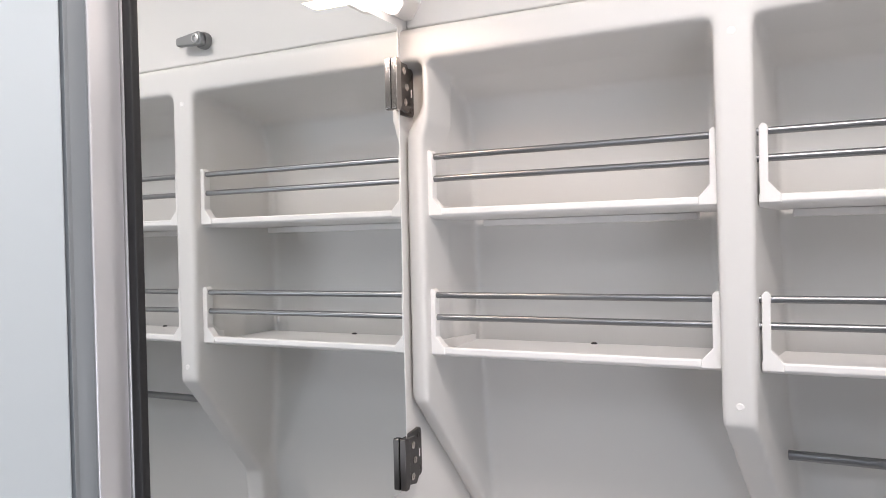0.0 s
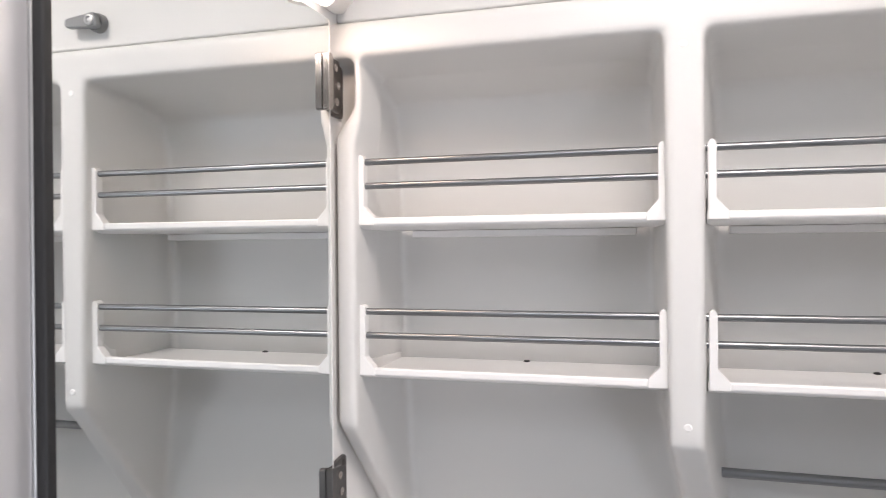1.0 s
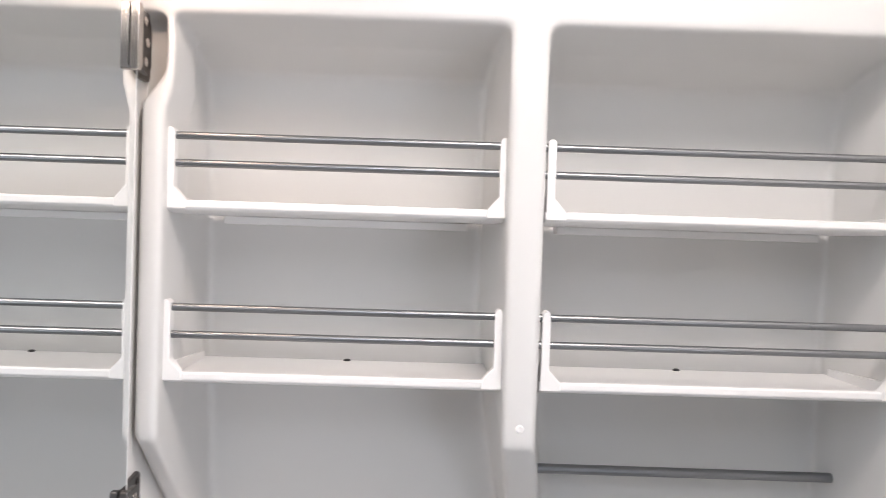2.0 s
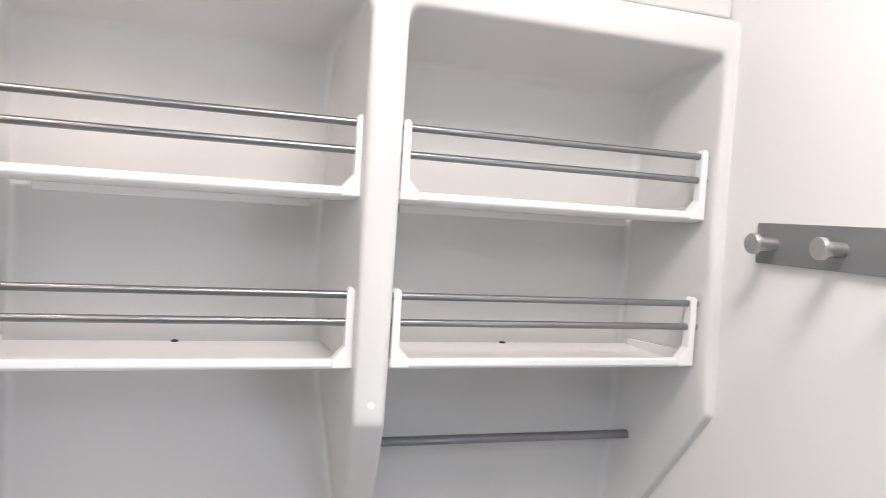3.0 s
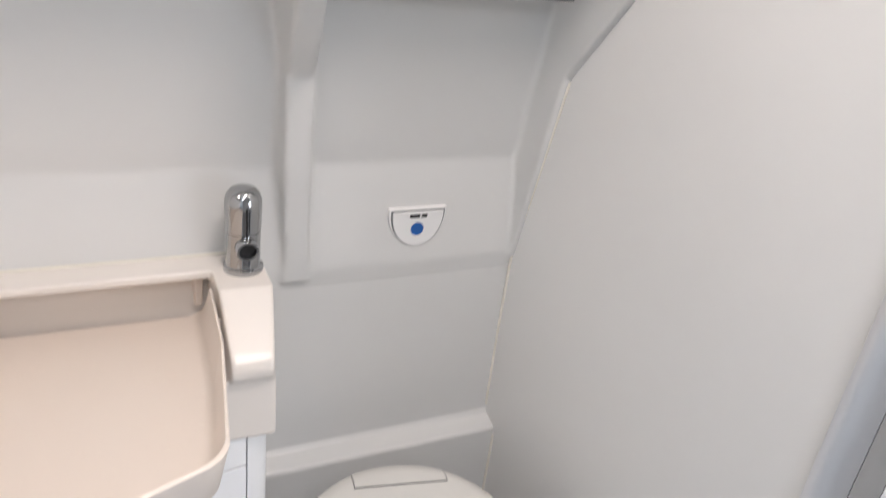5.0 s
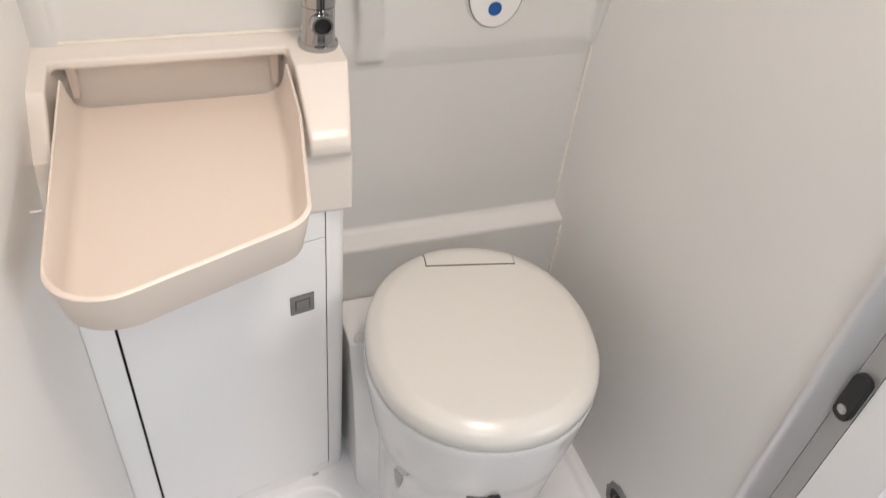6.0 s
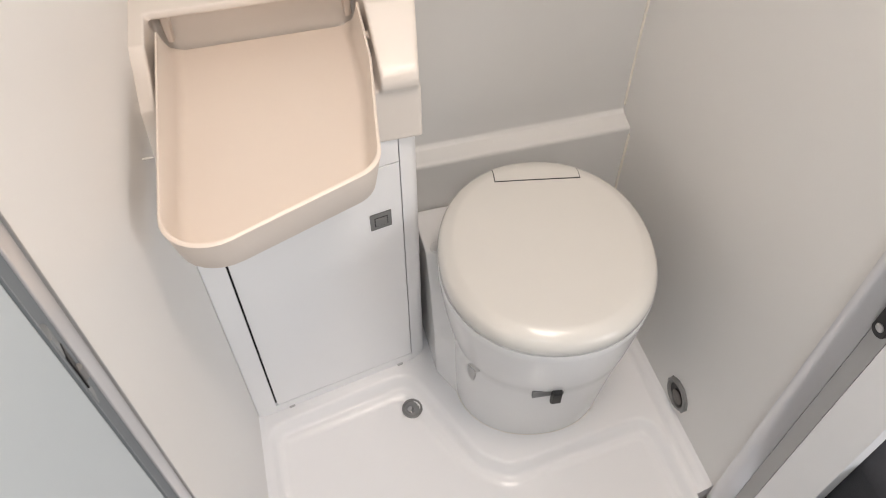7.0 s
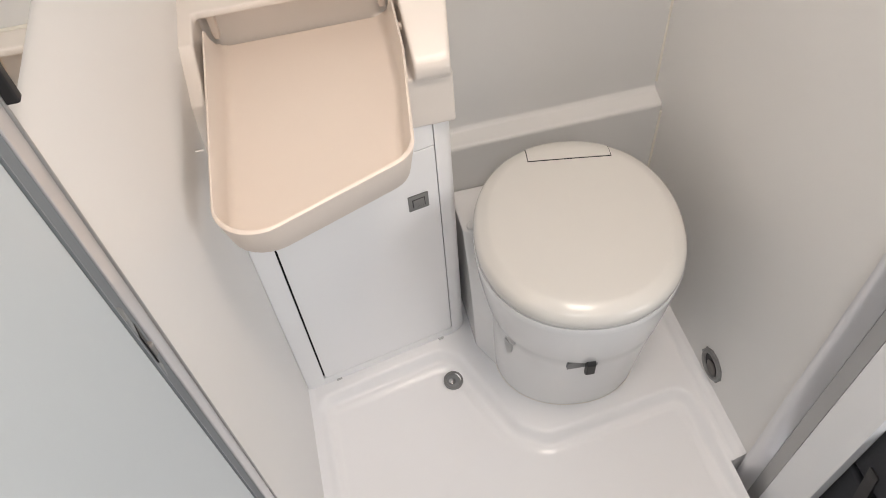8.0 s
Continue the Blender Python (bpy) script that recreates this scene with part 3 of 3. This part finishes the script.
def build_basin():
    b = tagged(empty("folding_basin", 0.18, -0.05, 0.78), "cream plastic fold-down washbasin tray, folded out", "washbasin")
    def outline(o):
        back = (0.180, 0.172, 0.163, 0.154, 0.145, 0.136, 0.128, 0.122, 0.117, 0.113, 0.108)
        p = [(0.043 + o, -0.309 + o * 1.5), (0.281 - o * 1.1, -0.217 + o * 1.3), (0.309 - o, -0.02)]
        p = [(0.047 + o, y) for y in back] + p + [(0.317 - o, y) for y in reversed(back)]
        return rounded(p, [0.0] * 11 + [0.052 - o * 0.5, 0.046 - o * 0.5, 0.04] + [0.0] * 11, 9)
    rim = lambda y: 0.838 - 0.02 * (y - 0.10)
    def top(y):
        if y < 0.110:
            return rim(y)
        u = (y - 0.110) / 0.070
        return 0.8378 - 0.074 * (0.32 * math.sqrt(u) + 0.68 * u)
    out_t, in_t, out_b = outline(0.0), outline(0.0042), outline(0.0075)
    fz = lambda y: 0.757 + (0.180 - y) * 0.102
    bot = lambda y: fz(y) - 0.012
    rings = [[(x, y, bot(y)) for x, y in outline(0.012)], [(x, y, bot(y) + 0.006) for x, y in out_b], [(x, y, top(y) - 0.002) for x, y in out_t], [(x, y, top(y)) for x, y in outline(0.0014)],
             [(x, y, top(y)) for x, y in outline(0.0032)], [(x, y, top(y) - 0.002) for x, y in in_t], [(x, y, min(fz(y) + 0.012, top(y) - 0.003)) for x, y in outline(0.010)], [(x, y, min(fz(y) + 0.004, top(y) - 0.004)) for x, y in outline(0.0145)], [(x, y, fz(y)) for x, y in outline(0.022)]]
    bm = loft(rings, closed=False, cap=False)
    k = len(rings[0])
    bm.verts.ensure_lookup_table()
    last = len(rings) - 1
    bm.faces.new([bm.verts[last * k + i] for i in range(k)])
    bm.faces.new([bm.verts[i] for i in range(k)][::-1])
    for e in (0, k - 1):
        bm.faces.new([bm.verts[r * k + e] for r in range(len(rings))])
    # back edge strip
    bm.faces.new((bm.verts[0], bm.verts[k - 1], bm.verts[last * k + k - 1], bm.verts[last * k]))
    part("bowl", bm, M_BASIN, b, angle=50)
    for x in (0.046, 0.320):
        part("pivot", rod((x - 0.005, 0.085, 0.80), (x + 0.005, 0.085, 0.80), 0.006, 14), M_BASIN, b)


def build_tap():
    x, y, z = 0.365, 0.152, 0.839
    t = tagged(empty("tap", x, y, z), "polished chrome push tap on the basin deck", "tap")
    part("body", turned([(0, 0.0265), (0.004, 0.027), (0.008, 0.0262), (0.010, 0.0232), (0.016, 0.0225), (0.052, 0.0225), (0.058, 0.0228)], (x, y, z), (x, y, z + 1), 36), M_CHROME, t)
    part("lever", turned([(0.059, 0.0232), (0.075, 0.0236), (0.092, 0.0244), (0.103, 0.0240), (0.111, 0.0215), (0.117, 0.0165), (0.120, 0.009), (0.1205, 0.002)], (x, y, z), (x, y, z + 1), 36), M_CHROME, t)
    part("lever_slot", box(x - 0.0014, x + 0.0014, y - 0.0254, y - 0.020, z + 0.056, z + 0.098), M_BLACK, t, "dark slot in the lever", bevel=0.001)
    sp = part("spout", turned([(0, 0.0135), (0.010, 0.0145), (0.0245, 0.0148), (0.0280, 0.0138), (0.0280, 0.0112), (0.016, 0.0100)], (x, y - 0.004, z + 0.0430), (x, y - 0.034, z + 0.0400), 28, cap=False), M_CHROME, t)
    part("outlet", turned([(0, 0.0104), (0.002, 0.0104)], (x, y - 0.0225, z + 0.0412), (x, y - 0.0525, z + 0.0382), 24), M_BLACK, sp, "dark spout opening")


# ---- toilet ----
TC, TROT = Vector((0.552, -0.102)), radians(-11)


def tw(px_, py_, z):
    c, s = math.cos(TROT), math.sin(TROT)
    return (TC.x + c * px_ - s * py_, TC.y + s * px_ + c * py_, z)


def egg(a, bf, bb, n=72, p=2.15):
    """An egg outline: half width a, reach bf to the front and bb to the back."""
    out = []
    for i in range(n):
        t = 2 * math.pi * i / n
        cx, sy = math.cos(t), math.sin(t)
        out.append((math.copysign(abs(cx) ** (2 / p), cx) * a, math.copysign(abs(sy) ** (2 / p), sy) * (bb if sy > 0 else bf)))
    return out


def lid_top(px_, py_):
    """A nearly flat top, a soft chamfer all round and a short rolled edge."""
    k = min(1.0, ((abs(px_) / 0.175) ** 2.15 + (abs(py_) / (0.190 if py_ < 0 else 0.197)) ** 2.15) ** (1 / 2.15))
    z = 0.5005 - 0.003 * k * k
    if k > 0.845:
        u = (k - 0.845) / 0.155
        z -= 0.013 * u ** 1.5
    if k > 0.955:
        z -= 0.012 * (1 - math.sqrt(max(0.0, 1 - ((k - 0.955) / 0.045) ** 2)))
    return z


def build_toilet():
    t = tagged(empty("toilet", TC.x, TC.y, 0.027), "white cassette toilet with a closed lid on a plinth", "toilet")
    # lid
    rings = []
    for k in (0.994, 1.0, 0.9985, 0.995, 0.989, 0.98, 0.967, 0.955, 0.94, 0.92, 0.90, 0.88, 0.862, 0.845, 0.8, 0.65, 0.4, 0.2, 0.04):
        rings.append([(x * k, y * k) for x, y in egg(0.175, 0.190, 0.197)])
    zs = [0.4630, 0.4645]
    bm = loft([[tw(x, y, zs[i] if i < 2 else lid_top(x, y)) for x, y in r] for i, r in enumerate(rings)])
    lid = part("lid", bm, M_TOILET, t, "glossy white closed lid", angle=60)
    # hinge flap in the lid with a narrow seam round it
    def patch(x0, x1, y0, y1, dz, thick):
        bm2 = bmesh.new()
        n = 14
        gr = []
        for j in range(9):
            row = []
            for i in range(n + 1):
                x = x0 + (x1 - x0) * i / n
                ye = 0.197 * max(0.0, 1 - (abs(x) / 0.175) ** 2.15) ** (1 / 2.15) * 0.972
                y = y0 + (min(y1, ye) - y0) * j / 8
                row.append((x, y))
            gr.append(row)
        top = [[bm2.verts.new(tw(x, y, lid_top(x, y) + dz)) for x, y in row] for row in gr]
        bot = [[bm2.verts.new(tw(x, y, lid_top(x, y) + dz - thick)) for x, y in row] for row in gr]
        for j in range(8):
            for i in range(n):
                bm2.faces.new((top[j][i], top[j][i + 1], top[j + 1][i + 1], top[j + 1][i]))
                bm2.faces.new((bot[j][i], bot[j + 1][i], bot[j + 1][i + 1], bot[j][i + 1]))
        edge = [(0, i) for i in range(n)] + [(j, n) for j in range(8)] + [(8, i) for i in range(n, 0, -1)] + [(j, 0) for j in range(8, 0, -1)]
        for q in range(len(edge)):
            (j0, i0), (j1, i1) = edge[q], edge[(q + 1) % len(edge)]
            bm2.faces.new((top[j0][i0], bot[j0][i0], bot[j1][i1], top[j1][i1]))
        return bm2
    part("flap_seam", patch(-0.0690, 0.0790, 0.1375, 0.3, 0.0006, 0.002), M_GAP, lid, "dark seam round the hinge flap")
    part("hinge_flap", patch(-0.0677, 0.0777, 0.1392, 0.3, 0.0018, 0.0022), M_TOILET, lid, bevel=0.0006)
    # seat ring under the lid
    part("seat", loft([[tw(x * k, y * k, z) for x, y in egg(0.170, 0.187, 0.184)] for k, z in ((0.93, 0.450), (0.985, 0.453), (0.985, 0.4622), (0.93, 0.4632))]), M_GREY, t, angle=60)
    # bowl
    bowl = []
    for z, a, bf, bb, ox, oy in ((0.024, 0.149, 0.131, 0.11, 0.010, 0.026), (0.034, 0.150, 0.132, 0.11, 0.010, 0.026), (0.10, 0.151, 0.138, 0.12, 0.010, 0.020), (0.20, 0.153, 0.146, 0.13, 0.010, 0.010),
                                 (0.262, 0.155, 0.151, 0.13, 0.010, 0.003), (0.285, 0.157, 0.154, 0.135, 0.009, 0.001), (0.305, 0.161, 0.160, 0.14, 0.007, 0.0), (0.325, 0.164, 0.165, 0.145, 0.005, 0.0), (0.36, 0.168, 0.173, 0.155, 0.003, 0.0),
                                 (0.40, 0.172, 0.181, 0.165, 0.001, 0.0), (0.44, 0.1755, 0.188, 0.175, 0.0, 0.0), (0.455, 0.1765, 0.1905, 0.18, 0.0, 0.0), (0.4595, 0.1755, 0.1895, 0.18, 0.0, 0.0)):
        bowl.append([tw(x + ox, y + oy, z) for x, y in egg(a, bf, bb)])
    bo = part("bowl", loft(bowl), M_BOWL, t, angle=60)
    part("base_seal", loft([[tw(x * k + 0.010, y * k + 0.026, z) for x, y in egg(0.149, 0.131, 0.11)] for k, z in ((1.018, 0.024), (1.01, 0.0275), (0.97, 0.028))]), M_SEAL, t, "ivory seal round the foot")
    # console behind the bowl
    con = loft([[(0.388, 0.154, z), (0.388, yb, z), (0.435, yf, z), (0.66, yf, z), (0.705, yb, z), (0.705, 0.154, z)] for z, yb, yf in ((0.022, -0.02, -0.115), (0.16, -0.005, -0.09), (0.27, 0.02, -0.03), (0.345, 0.05, 0.03))])
    soften(part("console", con, M_BOWL, t), 0.004, 6)
    part("console_knob", turned([(0, 0.013), (0.003, 0.013), (0.0045, 0.011)], (0.410, 0.055, 0.344), (0.410, 0.055, 1), 24), M_BOWL, t)
    part("console_switch", box(0.414, 0.432, 0.032, 0.042, 0.340, 0.3485), M_BLACK, t, "small black switch", bevel=0.001)
    # marks and lever on the bowl
    def on_bowl(deg, z):
        best = min(range(len(bowl) - 1), key=lambda i: 0 if bowl[i][0][2] <= z <= bowl[i + 1][0][2] else 1)
        a, b = bowl[best], bowl[best + 1]
        f_ = (z - a[0][2]) / (b[0][2] - a[0][2])
        i, g_ = int(deg // 5) % 72, deg / 5 % 1
        at = lambda r: Vector(r[i]).lerp(Vector(r[(i + 1) % 72]), g_)
        p = at(a).lerp(at(b), f_)
        c = Vector((TC.x, TC.y, z))
        return p, (p - c).normalized()
    p, d = on_bowl(219, 0.300)
    part("sticker", turned([(0, 0.0105), (0.0045, 0.0105)], p - d * 0.0028, p + d, 22), M_LIGHTGREY, bo, "light grey round sticker")
    rows = []
    for q, (zz, w) in enumerate(((0.262, 0.020), (0.235, 0.019), (0.215, 0.012), (0.205, 0.003))):
        p, d = on_bowl(213, zz)
        s = Vector((-d.y, d.x, 0))
        rows.append([p + d * 0.0015 - s * w / 2, p + d * 0.0015 + s * w / 2, p - d * 0.002 + s * w / 2, p - d * 0.002 - s * w / 2])
    part("shield_sticker", loft(rows), M_LIGHTGREY, bo, "light grey shield sticker")
    p, d = on_bowl(271, 0.290)
    s = Vector((-d.y, d.x, 0))
    rc = [p - s * 0.040 + d * 0.0006, p + s * 0.014 + d * 0.0006]
    part("lever_recess", loft([[q - Vector((0, 0, 0.010)) + d * 0.0004, q + Vector((0, 0, 0.010)) + d * 0.0004, q + Vector((0, 0, 0.010)) - d * 0.006, q - Vector((0, 0, 0.010)) - d * 0.006] for q in (rc[0], p, rc[1])]), M_GREY, bo, "grey recess behind the lever")
    part("flush_lever", loft([[p + s * w + d * o + Vector((0, 0, z_)) for w, o in ((-0.008, -0.002), (0.008, -0.002), (0.008, oo), (-0.008, oo))] for z_, oo in ((-0.030, 0.006), (-0.020, 0.012), (0.010, 0.012), (0.016, 0.006))]), M_BLACK, bo, "black slide lever", bevel=0.002)


# ---- small fittings ----
def build_drain():
    d = tagged(empty("floor_drain", 0.321, -0.075, 0.0), "round grey floor drain in the shower tray", "drain")
    part("flange", turned([(-0.002, 0.0215), (0.0026, 0.0215), (0.0034, 0.0195), (0.0034, 0.0165), (0.0012, 0.0155)], (0.321, -0.075, 0), (0.321, -0.075, 1), 32), M_GREY, d)
    part("grate", turned([(0.0008, 0.0160), (0.0020, 0.0155), (0.0024, 0.013)], (0.321, -0.075, 0), (0.321, -0.075, 1), 32), M_RAILPLATE, d)
    part("plug", turned([(0.002, 0.0075), (0.0044, 0.007), (0.0050, 0.0055)], (0.317, -0.078, 0), (0.317, -0.078, 1), 20), M_CHROME, d, "small chrome strainer plug")


def build_vent():
    v = tagged(empty("wall_vent", XR, -0.232, 0.10), "round grey vent with a dark opening in the wall", "vent")
    c = (XR, -0.2315, 0.0985)
    part("flange", turned([(0, 0.0355), (0.004, 0.0345), (0.0065, 0.031), (0.0065, 0.0265), (0.0008, 0.0245)], c, (0, c[1], c[2]), 36, cap=False), M_GREY, v)
    part("opening", turned([(0.0005, 0.0245), (0.0012, 0.0245)], c, (0, c[1], c[2]), 30), M_BLACK, v, "dark opening")
    for i in range(10):
        t = 2 * math.pi * i / 10
        y, z = c[1] + 0.0345 * math.cos(t), c[2] + 0.0345 * math.sin(t)
        part("tooth", rod((XR, y, z), (XR - 0.004, y, z), 0.0032, 10), M_GREY, v)
    part("plug", turned([(0.001, 0.017), (0.004, 0.0165), (0.005, 0.013), (0.0045, 0.006)], (XR, c[1] - 0.004, c[2] - 0.004), (0, c[1] - 0.004, c[2] - 0.004), 28), M_HINGE, v, "dark inner plug")


def build_flush_button():
    b = tagged(empty("flush_button", 0.641, 0.2, 0.86), "half-round white flush button with a blue dot", "flush button")
    cx, zt, r = 0.6400, 0.8900, 0.0485
    ysurf = 0.207
    def half(rad, top):
        pts = [(cx + rad, top)]
        pts += [(cx + rad * math.cos(t), top - 0.006 - rad * 1.22 * math.sin(t)) for t in [math.pi * i / 24 for i in range(25)]]
        pts += [(cx - rad, top)]
        return pts
    part("frame", prism_y(half(r, zt), ysurf - 0.008, ysurf + 0.004), M_SHELF, b, bevel=0.002)
    part("groove", prism_y(half(r - 0.0035, zt - 0.003), ysurf - 0.0085, ysurf + 0.002), M_RAILPLATE, b, "grey groove")
    key = part("button", prism_y(half(r - 0.0062, zt - 0.0055), ysurf - 0.0105, ysurf + 0.002), M_SHELF, b, bevel=0.001)
    part("dot", turned([(0, 0.0108), (0.0008, 0.0108)], (cx - 0.0005, ysurf - 0.0104, zt - 0.034), (cx, -1, zt - 0.034), 28), M_BLUE, key, "blue dot")
    for a, b in ((-0.0145, 0.0025), (0.0050, 0.0145)):
        part("print_bar", box(cx + a, cx + b, ysurf - 0.0111, ysurf - 0.0100, zt - 0.0150, zt - 0.0095), M_BLACK, key, "dark printed bar")


build_room()
build_tray()
build_entrance()
build_cabin()
build_shelf_unit()
for x0, x1 in ((0.0415, 0.3885), (0.4285, 0.8025)):
    for z0 in (1.517, 1.342):
        build_shelf(x0, x1, z0, "shelves on the back wall")
build_towel_rod()
build_hook_rail()
build_mirror()
build_lamp()
build_lock()
build_cabinet()
build_housing()
build_basin()
build_tap()
build_toilet()
build_drain()
build_vent()
build_flush_button()
